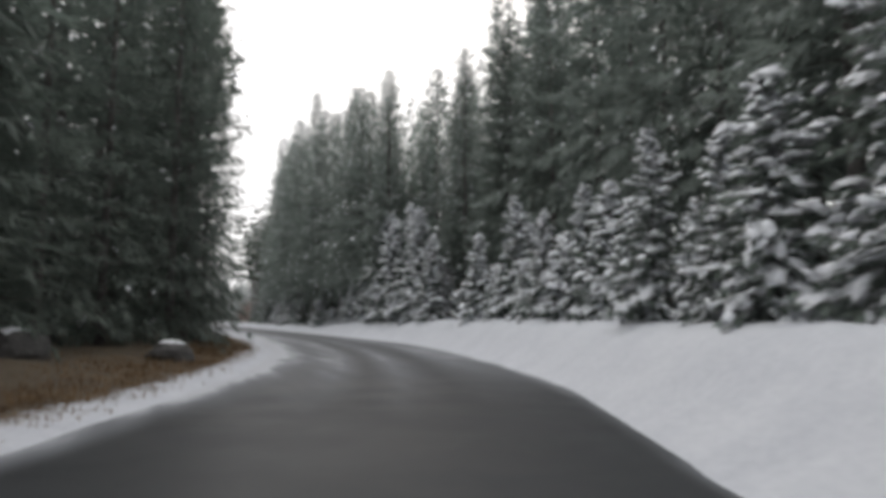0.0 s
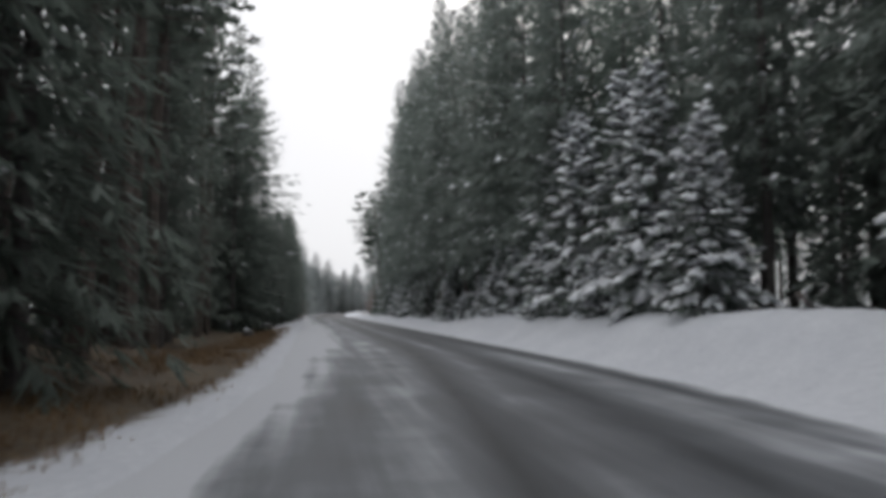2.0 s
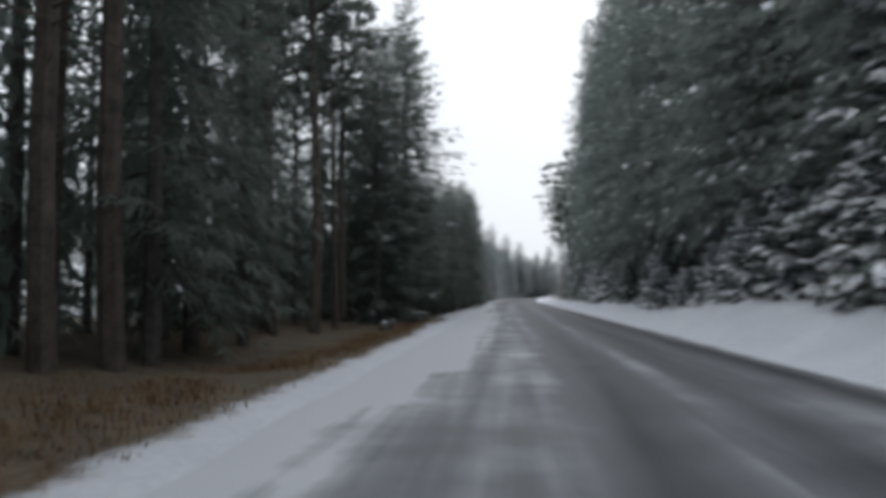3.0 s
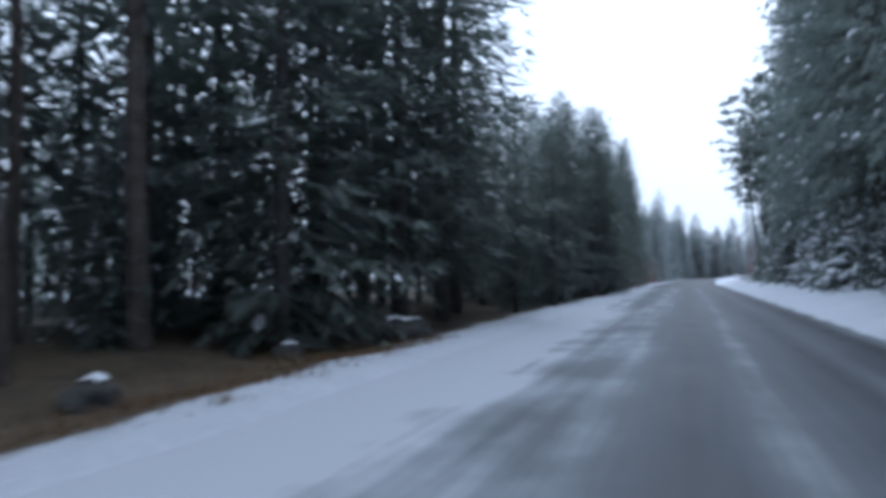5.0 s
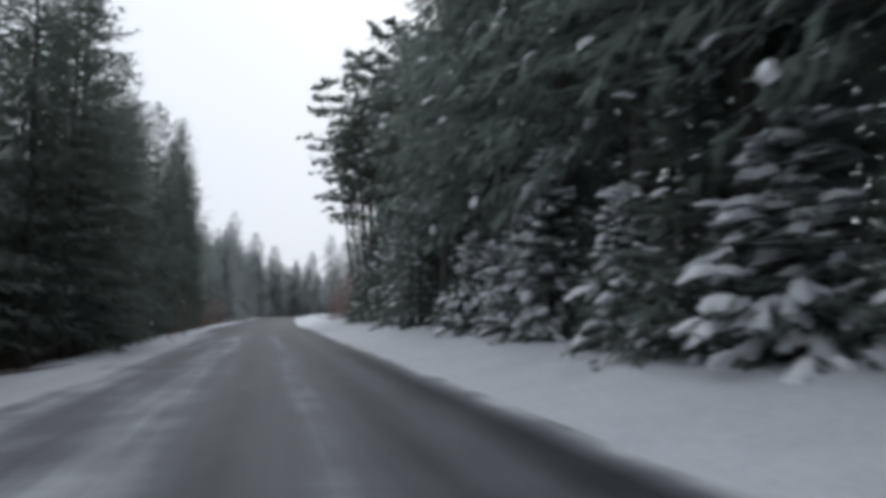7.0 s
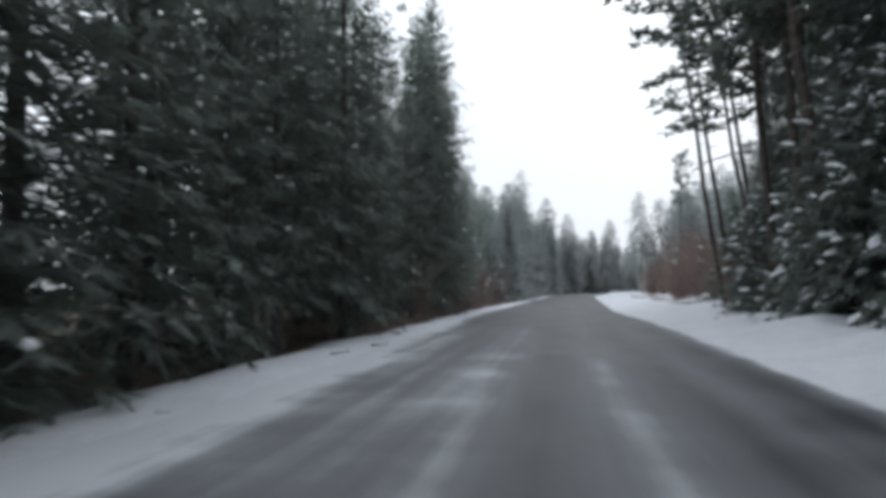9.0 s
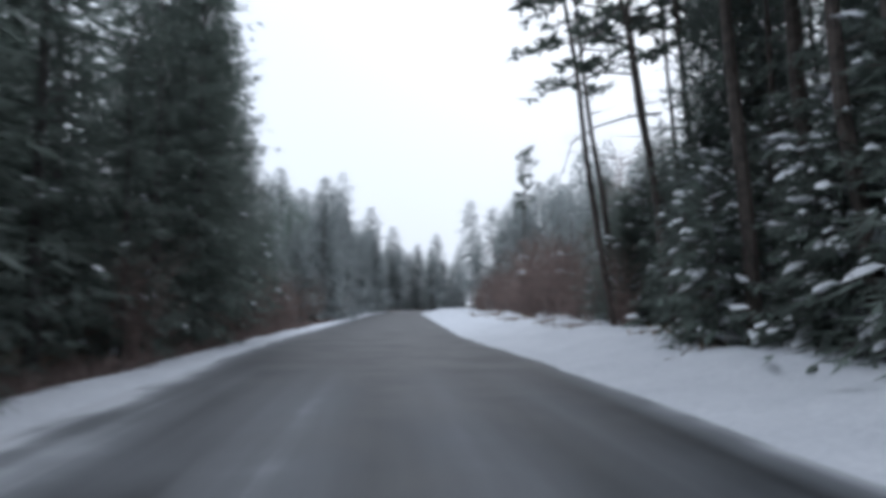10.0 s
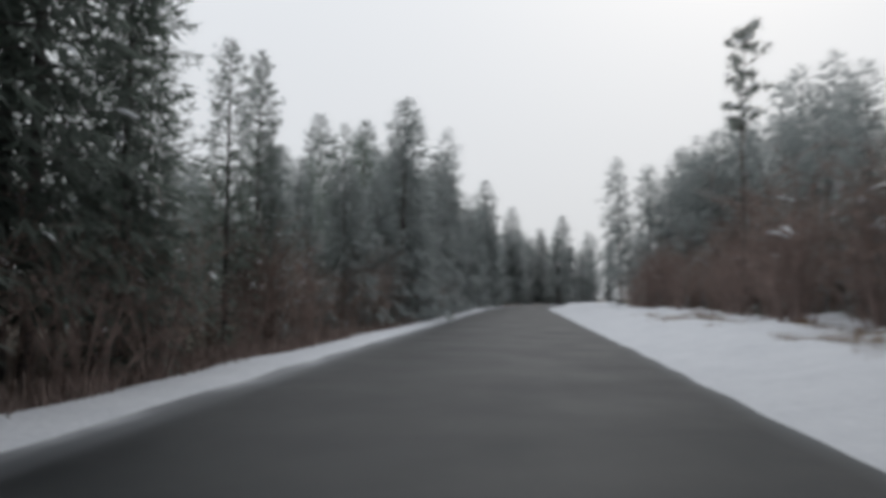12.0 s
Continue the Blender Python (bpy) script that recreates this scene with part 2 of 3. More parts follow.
    if pads.v:
        piece("snow", mesh_of("snow", pads.v, pads.f, SNOW, True), c, "fresh white snow lying on the boughs")["kind"] = "stuff"
    return t


def pine(name, label, group, seed, height, bare, reach, clumps, snow, needles=PINE_NEEDLES, girth=0.0085):
    """A forest pine: a long bare trunk with stubs, crooked limbs and needle tufts at the top."""
    rng = random.Random(seed)
    trunk, crown, pads = Soup(), Soup(), Soup()
    lean = Vector((rng.uniform(-1, 1), rng.uniform(-1, 1), 0)) * 0.03 * height
    axis = lambda z: Vector((0, 0, z)) + lean * (z / height) ** 2 + Vector((math.sin(z * 0.7 + seed), math.cos(z * 0.6), 0)) * 0.06  # noqa: E731
    steps = [height * k / 7 for k in range(8)]
    trunk.tube([axis(-0.3)] + [axis(z) for z in steps], [height * girth * w for w in (1.3, 1.15, 1, 0.88, 0.76, 0.62, 0.46, 0.28, 0.06)], 7)
    for k in range(int(height * 0.8)):
        z, a = rng.uniform(height * 0.2, height * bare), rng.uniform(0, 6.28)
        out = Vector((math.cos(a), math.sin(a), rng.uniform(-0.3, 0.2)))
        trunk.tube([axis(z), axis(z) + out * rng.uniform(0.3, 1.3)], [0.025, 0.008], 3)
    for k in range(clumps):
        q = (k + rng.random()) / clumps
        z, a = height * (bare + (1.0 - bare) * q), k * 2.4 + rng.uniform(-0.5, 0.5)
        long = reach * (0.35 + 0.65 * math.sin(math.pi * min(1, 0.25 + 0.75 * q))) * rng.uniform(0.6, 1.15)
        out = Vector((math.cos(a), math.sin(a), rng.uniform(-0.1, 0.45)))
        ends = [axis(z), axis(z) + out * long * 0.5 - Vector((0, 0, 0.1)), axis(z) + out * long]
        trunk.tube(ends, [0.05, 0.035, 0.012], 4)
        for s in (0.45, 0.62, 0.78, 0.92, 1.05):
            at = axis(z) + out * long * s + Vector((rng.uniform(-0.3, 0.3), rng.uniform(-0.3, 0.3), rng.uniform(-0.1, 0.2)))
            for j in range(7):
                d = Vector((rng.gauss(0, 1), rng.gauss(0, 1), rng.gauss(0.15, 0.6))).normalized()
                crown.blade(at, d, d.orthogonal().normalized(), rng.uniform(0.3, 0.65), rng.uniform(0.07, 0.14), 0.04)
            if rng.random() < snow:
                pads.lump(at + Vector((0, 0, 0.12)), Vector((out.x, out.y, 0)), rng.uniform(0.2, 0.45), rng.uniform(0.15, 0.3), 0.12, rng)
    t = thing(name, label, "tree", group)
    piece("trunk", mesh_of("trunk", trunk.v, trunk.f, PINE_BARK), t)
    c = piece("crown", mesh_of("crown", crown.v, crown.f, needles), t)
    if pads.v:
        piece("snow", mesh_of("snow", pads.v, pads.f, SNOW, True), c, "fresh white snow lying on the needle tufts")["kind"] = "stuff"
    return t


def shrub(name, label, group, seed, height, spread, stems, twigs, snow, mat=TWIGS, category="shrub"):
    """A leafless bush or young birch: many thin forking stems."""
    rng = random.Random(seed)
    main, wood, pads = Soup(), Soup(), Soup()
    for i in range(stems):
        a = rng.uniform(0, 6.28)
        foot = Vector((math.cos(a), math.sin(a), 0)) * rng.uniform(0, 0.25) * spread
        high = height * rng.uniform(0.55, 1.05)
        out = Vector((math.cos(a), math.sin(a), 0)) * spread * rng.uniform(0.2, 0.9)
        at = lambda s: foot + out * s ** 1.6 + Vector((0, 0, high * s - 0.1))  # noqa: E731
        main.tube([at(0), at(0.35), at(0.7), at(1.0)], [0.007 * height, 0.0055 * height, 0.0035 * height, 0.003], 3)
        for k in range(twigs):
            s = rng.uniform(0.25, 0.98)
            d = Vector((rng.gauss(0, 1), rng.gauss(0, 1), rng.uniform(0.2, 1.3))).normalized()
            long = high * rng.uniform(0.10, 0.28)
            mid = at(s) + d * long * 0.5
            wood.tube([at(s), at(s) + d * long], [0.003 * height, 0.003], 3)
            for fork in range(2 if twigs < 30 else 1):
                e = (d + Vector((rng.gauss(0, 0.6), rng.gauss(0, 0.6), rng.uniform(0, 0.5)))).normalized()
                wood.tube([mid, mid + e * long * rng.uniform(0.4, 0.8)], [0.0018 * height, 0.002], 3)
            if rng.random() < snow:
                pads.lump(mid + Vector((0, 0, 0.02)), d, long * 0.35, 0.05, 0.045, rng)
    t = thing(name, label, category, group)
    piece("trunk", mesh_of("trunk", main.v, main.f, mat), t)
    piece("branchwork", mesh_of("branchwork", wood.v, wood.f, mat), t)["kind"] = "stuff"
    if pads.v:
        piece("snow", mesh_of("snow", pads.v, pads.f, SNOW, True), t, "fresh white snow caught on the twigs")["kind"] = "stuff"
    return t


# ---- the road and the ground ----


def centre(y):
    """x of the road's centre line: a left-hand bend, a long straight, a slight kink, and a far turn to the right."""
    if y < -38:
        return -10.874 + 0.483 * (y + 38)
    if y < 7:
        return -0.00537 * (7 - y) ** 2
    if y < 112:
        return 0.0
    y2 = min(y, 280)
    return 0.00175 * min(y - 112, 10) ** 2 + 0.035 * max(0, y - 122) + 0.004 * max(0, y2 - 195) ** 2 + 0.68 * max(0, y - 280)


def wood_line(y):
    """x of the middle of the clearing that the road runs in; it opens a little to the right along the last stretch."""
    t = min(1, max(0, (y - 115) / 35))
    return centre(y) + 1.5 * t * t * (3 - 2 * t)


def smooth(a, b, v):
    t = min(1, max(0, (v - a) / (b - a)))
    return t * t * (3 - 2 * t)


def off_road(x, y):
    """Metres from the centre line, minus to the left."""
    slope = (centre(y + 0.5) - centre(y - 0.5))
    return (x - centre(y)) / math.sqrt(1 + slope * slope)


def narrow(y):
    """How far the snow lies over the right edge of the asphalt."""
    return 0.95 - 0.45 * smooth(-30, -22, y) - 0.5 * smooth(-12, 2, y) + 0.42 * smooth(104, 120, y)


def height(x, y):
    u = off_road(x, y)
    if u > 0:
        u += narrow(y)
    bumps = noise.noise(Vector((x * 0.35, y * 0.35, 0))) * 0.16 + noise.noise(Vector((x * 1.3, y * 1.3, 5))) * 0.05
    if u > 0:
        top = 1.28 + (1.05 - 1.28) * smooth(0, 18, y) + (0.5 - 1.05) * smooth(22, 44, y) + 0.14 * smooth(46, 58, y) * (1 - smooth(82, 92, y))
        rise = top * smooth(3.6, 6.1 + 1.2 * smooth(16, 36, y), u) + 0.03 * max(0, min(u, 22) - 9)
        return -0.10 + 0.12 * smooth(3.4, 4.0, u) + rise + bumps * smooth(3.8, 6.5, u) * (1 + 0.8 * smooth(85, 100, y))
    u = -u
    early = 1 - smooth(4, 22, y)
    dip = (1 - early) * (-0.30 * smooth(4.6, 6.6, u) + 0.35 * smooth(7.5, 11, u)) + early * 0.45 * smooth(4.8, 8.5, u)
    return -0.10 + 0.12 * smooth(3.4, 4.0, u) + dip + bumps * smooth(3.8, 6.5, u)


def bareness(x, y):
    """How far dead grass and litter show through the snow."""
    u = off_road(x, y)
    if u > 0:
        return 0.10 + 0.45 * smooth(9.5, 13, u) - 0.22 * smooth(18, 30, u)
    early = 1 - smooth(24, 44, y)
    late = smooth(108, 122, y)
    wide = 1.0 - max(early, late)
    bend = 1 - smooth(-6, 2, y)
    inner = 4.3 + 0.9 * wide - 0.6 * early + 0.1 * late + 0.45 * bend
    outer = 6.3 + 0.6 * wide - 0.7 * early + 0.3 * late + 0.35 * bend
    return 0.08 + (0.5 + 0.30 * early + 0.15 * late) * smooth(inner, outer, -u) - 0.25 * smooth(20, 32, -u) - 0.3 * early * smooth(34, 46, -u) - 0.34 * bend * smooth(7.4, 9.2, -u)


def build_ground():
    def ticks(stops):
        out = []
        for a, b, d in stops:
            out += [a + k * (b - a) / max(1, round((b - a) / d)) for k in range(max(1, round((b - a) / d)))]
        return out + [stops[-1][1]]
    xs = ticks([(-1500, -200, 260), (-200, -40, 20), (-40, -16, 2), (-16, 16, 0.4), (16, 40, 2), (40, 200, 20), (200, 1500, 260)])
    ys = ticks([(-1500, -200, 260), (-200, -60, 14), (-60, 150, 0.6), (150, 260, 2), (260, 400, 20), (400, 1500, 200)])
    verts, faces, bare = [], [], []
    for y in ys:
        c = centre(y) if -200 < y < 400 else (centre(-200) if y < 0 else centre(400))
        slope = math.sqrt(1 + (centre(y + 0.5) - centre(y - 0.5)) ** 2)
        for x in xs:
            wx = c + x * (slope if abs(x) < 41 else 1)
            verts.append((wx, y, height(wx, y)))
            bare.append(bareness(wx, y))
    w = len(xs)
    for j in range(len(ys) - 1):
        for i in range(w - 1):
            faces.append((j * w + i, j * w + i + 1, (j + 1) * w + i + 1, (j + 1) * w + i))
    me = mesh_of("ground", verts, faces, GROUND, True)
    me.attributes.new("bare", "FLOAT", "POINT").data.foreach_set("value", bare)
    tagged(new("ground", me), "snow-covered verge and forest floor with dead grass", "ground", kind="structure")


def build_road():
    verts, faces, across, cover, drift = [], [], [], [], []
    ys = [-150 + 2 * k for k in range(45)] + [-60 + 0.7 * k for k in range(300)] + [150 + 2 * k for k in range(90)]
    us = [-3.75 + 0.25 * k for k in range(31)]
    for y in ys:
        slope = (centre(y + 0.5) - centre(y - 0.5))
        n = Vector((1, -slope, 0)).normalized()
        full = smooth(-30, -12, y) * (1 - 0.35 * smooth(88, 98, y)) * (1 - 0.85 * smooth(97, 107, y))
        for u in us:
            ragged = 0.12 * noise.noise(Vector((u, y * 0.5, 3))) if abs(u) > 3.6 else 0
            p = Vector((centre(y), y, 0)) + n * (u * (1 - narrow(y) / 3.75 if u > 0 else 1) + ragged)
            verts.append((p.x, p.y, 0.012 - 0.006 * abs(u)))
            across.append(u + 0.9 * (1 - smooth(-2, 14, y)) * (1 - abs(u) / 3.75))
            drift.append(0.62 * smooth(0.8, 2.4, u) * (1 - 0.8 * smooth(2.6, 3.1, u) * smooth(-4, 1, y)) * (1 - smooth(8, 26, y)) * smooth(-26, -10, y))
            shoulder = 0.6 * smooth(2.9, 3.8, -u) if u < 0 else 0.5 * smooth(3.2, 3.9, u)
            cover.append(full + shoulder + 1.0 * smooth(0.9, 2.5, -u) * smooth(6, 16, y) * (1 - smooth(46, 62, y)))
    w = len(us)
    for j in range(len(ys) - 1):
        for i in range(w - 1):
            faces.append((j * w + i, j * w + i + 1, (j + 1) * w + i + 1, (j + 1) * w + i))
    me = mesh_of("road", verts, faces, ROAD, True)
    me.attributes.new("across", "FLOAT", "POINT").data.foreach_set("value", across)
    me.attributes.new("cover", "FLOAT", "POINT").data.foreach_set("value", cover)
    me.attributes.new("drift", "FLOAT", "POINT").data.foreach_set("value", drift)
    tagged(new("road", me), "wet asphalt forest road dusted with snow and wheel tracks", "road", kind="structure")


build_ground()
build_road()

# ---- the trees ----
WALL = "tall spruces along the road"
near_spruces = [
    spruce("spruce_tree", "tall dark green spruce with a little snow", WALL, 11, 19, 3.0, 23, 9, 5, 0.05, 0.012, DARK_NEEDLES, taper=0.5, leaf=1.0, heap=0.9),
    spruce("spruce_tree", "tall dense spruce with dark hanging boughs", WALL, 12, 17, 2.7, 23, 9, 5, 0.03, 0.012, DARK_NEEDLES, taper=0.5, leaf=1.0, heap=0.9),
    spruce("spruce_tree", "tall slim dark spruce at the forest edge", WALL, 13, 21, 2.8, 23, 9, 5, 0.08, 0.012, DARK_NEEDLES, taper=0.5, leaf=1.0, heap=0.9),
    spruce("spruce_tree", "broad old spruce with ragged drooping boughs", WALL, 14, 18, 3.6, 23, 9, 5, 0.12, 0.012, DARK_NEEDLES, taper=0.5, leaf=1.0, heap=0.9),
]
edge_spruces = [
    spruce("spruce_tree", "tall spruce with dark bare lower trunk", WALL, 15, 19, 3.2, 23, 9, 6, 0.20, 0.08, LIGHTER_NEEDLES, taper=0.58, leaf=1.0, heap=1.2, cap=0.8),
    spruce("spruce_tree", "tall spruce with snow-dusted hanging boughs", WALL, 16, 18, 3.0, 23, 9, 6, 0.16, 0.12, LIGHTER_NEEDLES, taper=0.58, leaf=1.0, heap=1.2, cap=0.8),
]
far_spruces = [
    spruce("spruce_tree", "haze-pale grey-green spruce far down the road", "far trees at the bend", 31, 15, 2.9, 20, 8, 3, 0.03, 0.02, HAZED_NEEDLES, leaf=2.1, taper=0.6),
    spruce("spruce_tree", "narrow haze-pale spruce far down the road", "far trees at the bend", 32, 12, 2.6, 18, 8, 3, 0.03, 0.02, HAZED_NEEDLES, leaf=2.1, taper=0.65),
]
pines = [
    pine("pine_tree", "tall leaning pine with a long bare trunk", "bare-trunked pines", 41, 19, 0.50, 2.6, 34, 0.25),
    pine("pine_tree", "slender pine with a small tufted top", "bare-trunked pines", 42, 17, 0.62, 2.0, 24, 0.2),
    pine("pine_tree", "tall dark pine with stubs and ragged limbs", "bare-trunked pines", 43, 21, 0.42, 2.5, 38, 0.2),
]
thin_pines = [
    pine("pine_tree", "thin leaning pine with a sparse tufted crown", "thin pines by the road", 45, 22, 0.50, 2.8, 24, 0.2, girth=0.0046),
    pine("pine_tree", "thin bare pine with a few short limbs", "thin pines by the road", 46, 23, 0.56, 2.2, 18, 0.1, girth=0.0044),
]
saplings = [
    spruce("young_spruce", "young spruce bowed under thick fresh snow", "snow-laden young spruces", 51, 5.2, 1.8, 13, 8, 5, 0.02, 0.52, DARK_NEEDLES, heap=2.0, cap=1.4),
    spruce("young_spruce", "small bushy spruce heaped with fresh snow", "snow-laden young spruces", 52, 3.4, 1.6, 11, 8, 5, 0.02, 0.52, DARK_NEEDLES, heap=2.0, cap=1.4),
    spruce("young_spruce", "slim young spruce with snow on every bough", "snow-laden young spruces", 53, 6.8, 1.9, 15, 8, 5, 0.02, 0.52, DARK_NEEDLES, heap=2.0, cap=1.4),
]
dusted = [
    spruce("young_spruce", "young spruce lightly dusted with snow", "young spruces at the forest edge", 55, 4.5, 1.7, 13, 8, 4, 0.02, 0.26, DARK_NEEDLES, heap=1.5, cap=1.0),
    spruce("young_spruce", "dark young spruce with a few snowy boughs", "young spruces at the forest edge", 56, 6.5, 2.0, 15, 8, 4, 0.02, 0.2, DARK_NEEDLES, heap=1.5, cap=1.0),
]
shrubs = [
    shrub("bare_shrub", "leafless reddish-brown roadside bush", "bare roadside bushes", 61, 3.0, 1.6, 18, 9, 0.0),
    shrub("bare_shrub", "tall leafless thicket of brown stems", "bare roadside bushes", 62, 4.5, 1.8, 16, 10, 0.02),
]
birches = [
    shrub("bare_birch", "young leafless birch with fine twigs", "leafless birches", 71, 9, 1.8, 5, 40, 0.0, TWIGS, "tree"),
    shrub("bare_birch", "tall thin leafless birch", "leafless birches", 72, 12, 1.6, 4, 45, 0.0, TWIGS, "tree"),
]
used = set()
plant_rng = random.Random(5)


def plant(kinds, x, y, size=1.0, turn=None, which=None, tilt=0.0, wide=1.0):
    k = plant_rng.randrange(len(kinds)) if which is None else which
    ob = kinds[k]
    wide *= 0.88 + 0.34 * abs(math.sin(12.9 * x + 78.2 * y)) if y > 40 else 1.0
    m = (Matrix.Translation((x, y, height(x, y) - 0.03)) @ Matrix.Rotation(radians(tilt), 4, "Y") @ Matrix.Rotation(plant_rng.uniform(0, 6.28) if turn is None else turn, 4, "Z")
         @ Matrix.Diagonal((size * wide, size * wide, size, 1)))
    if ob.name in used:
        ob = copy_thing(ob, Matrix())
    else:
        used.add(ob.name)
    ob.matrix_basis = m
    return ob


def joined_forest(name, label, spots, needles, seeds, tall, reach=0.135, taper=0.65, sprays=2, leaf=2.3):
    """Trees too deep in the wood or too far off to tell apart: one mesh of crowns and trunks."""
    kinds = []
    for k, seed in enumerate(seeds):
        t = spruce("model", "", "", seed, tall[k], tall[k] * reach, 14, 8, sprays, (0.05, 0.22)[k % 2], 0.0, needles, leaf=leaf, stems=False, taper=taper)
        kinds.append([])
        for c in list(t.children):
            me = c.data
            co = np.empty(len(me.vertices) * 3)
            me.vertices.foreach_get("co", co)
            kinds[-1].append((co.reshape(-1, 3), [tuple(p.vertices) for p in me.polygons], c.name.startswith("crown")))
            bpy.data.objects.remove(c)
        bpy.data.objects.remove(t)
    r = random.Random(seeds[0])
    verts, faces, slots, count = [], [], [], 0
    for x, y, size in spots:
        a, z, spread = r.uniform(0, 6.28), height(x, y) - 0.05, r.uniform(0.85, 1.35)
        turn = np.array([[math.cos(a), math.sin(a), 0], [-math.sin(a), math.cos(a), 0], [0, 0, 1]]) * size * np.array([[spread], [spread], [1]])
        for co, fs, leafy in kinds[r.randrange(len(kinds))]:
            verts.append(co @ turn + (x, y, z))
            faces += [tuple(i + count for i in f) for f in fs]
            slots += [int(leafy)] * len(fs)
            count += len(co)
    me = mesh_of(name, np.concatenate(verts).tolist(), faces, BARK)
    me.materials.append(needles)
    me.polygons.foreach_set("material_index", slots)
    tagged(new(name, me), label, "forest", kind="stuff")


def rows():
    r = random.Random(8)
    deep, distant = [], []
    # forest on the left: a dense edge, an open stand of bare trunks, then dense again
    y = -56.0
    while y < 178:
        c = wood_line(y)
        lit = (1.0 if y < 54 else 0.52 if y < 62 else 0.64 if y < 72 else 0.71 if y < 84 else 0.69 if y < 108 else 0.77 if y < 124 else 0.42 if y < 148 else 0.68)
        step = 1.8 if y < -10 else -1.0 if y < 13 else 0.6 if y < 54 else -1.6 if y < 116 else 0.4
        stand = 3 < y < 14 or 25 < y < 36
        if stand and y > 20:
            plant(pines, c - step - r.uniform(7.6, 9.0), y, r.uniform(0.9, 1.15))
        elif not stand:
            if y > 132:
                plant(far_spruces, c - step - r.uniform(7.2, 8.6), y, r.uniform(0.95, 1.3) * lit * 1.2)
            else:
                plant(near_spruces, c - step - r.uniform(7.2, 8.6), y, r.uniform(0.85, 1.12) * lit * (0.83 if 54 <= y < 76 else 1.0), wide=1.35 if 36 < y < 54 else 1.45 if 54 <= y < 84 else 1.2 if 101 <= y < 116 else 1.0)
            if 56 < y < 82:
                plant(near_spruces, c - r.uniform(8.6, 9.8), y + 1.6, r.uniform(0.95, 1.1) * lit, wide=1.35)
        open_behind = 12 < y < 56 or 86 < y < 104
        if stand:
            plant(pines, c - r.uniform(10.5, 13), y + r.uniform(-1, 1), r.uniform(0.9, 1.15))
            plant(near_spruces, c - r.uniform(8.8, 12), y + r.uniform(-1, 1), r.uniform(0.2, 0.34), wide=1.3)
        elif not (14 < y < 25 or 88 < y < 101) or r.random() < (0.4 if y < 50 else 0.75):
            deep.append((c - r.uniform(10.4, 12.4), y + r.uniform(-1, 1), r.uniform(0.9, 1.12) * (max(lit, 0.93 if y < 54 else 0.64 if y < 84 else 0.84) if y < 116 else lit)))
        if stand and y < 20:
            deep += [(c - r.uniform(13.5, 16), y, r.uniform(0.42, 0.55)), (c - r.uniform(16, 18.5), y + 1.5, r.uniform(0.45, 0.6)), (c - r.uniform(18.5, 22), y + 0.8, r.uniform(0.5, 0.65))]
        if 86 < y < 106:
            plant(near_spruces, c - r.uniform(8.6, 10.0), y + 1.5, r.uniform(0.72, 0.85), wide=1.3)
        if 30 < y < 56:
            deep.append((c - r.uniform(12.8, 15), y + r.uniform(-1, 1), r.uniform(0.55, 0.8)))
        if not open_behind or r.random() < 0.35:
            (distant if y > 128 else deep).extend([(c - r.uniform(14, 17), y + r.uniform(-1, 1), r.uniform(0.85, 1.15) * lit), (c - r.uniform(18, 26), y, r.uniform(0.85, 1.15) * lit)])
        y += r.uniform(2.7, 4.0)
    # low growth far back in the wood, closing the view between the trunks
    for y in range(-8, 118, 2):
        deep.append((wood_line(y) - r.uniform(26, 34), y + r.uniform(-1, 1), r.uniform(0.36, 0.5)))
    for k in range(30):
        y = 4 + 1.9 * k
        deep.append((wood_line(y) - r.uniform(18, 23), y + r.uniform(-0.6, 0.6), r.uniform(0.42, 0.56)))
    # forest on the right
    y = -56.0
    while y < 185:
        c = wood_line(y)
        if y < 16:
            plant(edge_spruces, c + r.uniform(9.2, 10.8), y, r.uniform(0.95, 1.15))
            deep += [(c + r.uniform(11.6, 14), y + 0.8, r.uniform(0.95, 1.2)), (c + r.uniform(16.5, 21), y, r.uniform(0.95, 1.2))]
        elif y < 80:
            deep.append((c + r.uniform(9.6, 11.5), y + 1.5, r.uniform(0.32, 0.5)))
            tall = 1.0 + 0.25 * smooth(24, 44, y)
            plant(edge_spruces, c + r.uniform(7.3, 8.2), y, r.uniform(1.0, 1.2) * tall, wide=1.0 / tall)
            deep += [(c + r.uniform(10.4, 12.2), y + 1, r.uniform(1.0, 1.2))]
            deep += [(c + r.uniform(14, 17), y, r.uniform(1.0, 1.25)), (c + r.uniform(18, 26), y, r.uniform(0.95, 1.25))]
        elif y < 91:
            plant(pines, c + r.uniform(8.5, 11), y, r.uniform(0.7, 0.85))
            plant(near_spruces, c + r.uniform(11, 13.0), y, r.uniform(0.66, 0.74))
            deep.append((c + r.uniform(13, 20), y, r.uniform(0.6, 0.75)))
        elif y < 104:
            plant(pines, c + r.uniform(7.6, 9.6), y + r.uniform(-1.5, 1.5), r.uniform(0.92, 1.08) * 0.82, tilt=-4)
            plant(near_spruces, c + r.uniform(11.5, 13.5), y + 1, r.uniform(0.7, 0.85))
            deep += [(c + r.uniform(14, 20), y, r.uniform(0.8, 1.0)), (c + r.uniform(20, 27), y, r.uniform(0.8, 1.0))]
        elif y < 120:
            for k in range(2 if 108 < y < 114 else 0):
                plant(thin_pines, c + r.uniform(8.4, 12), y + r.uniform(-1.0, 1.0), r.uniform(0.85, 1.05), which=k, tilt=r.uniform(-8, -3))
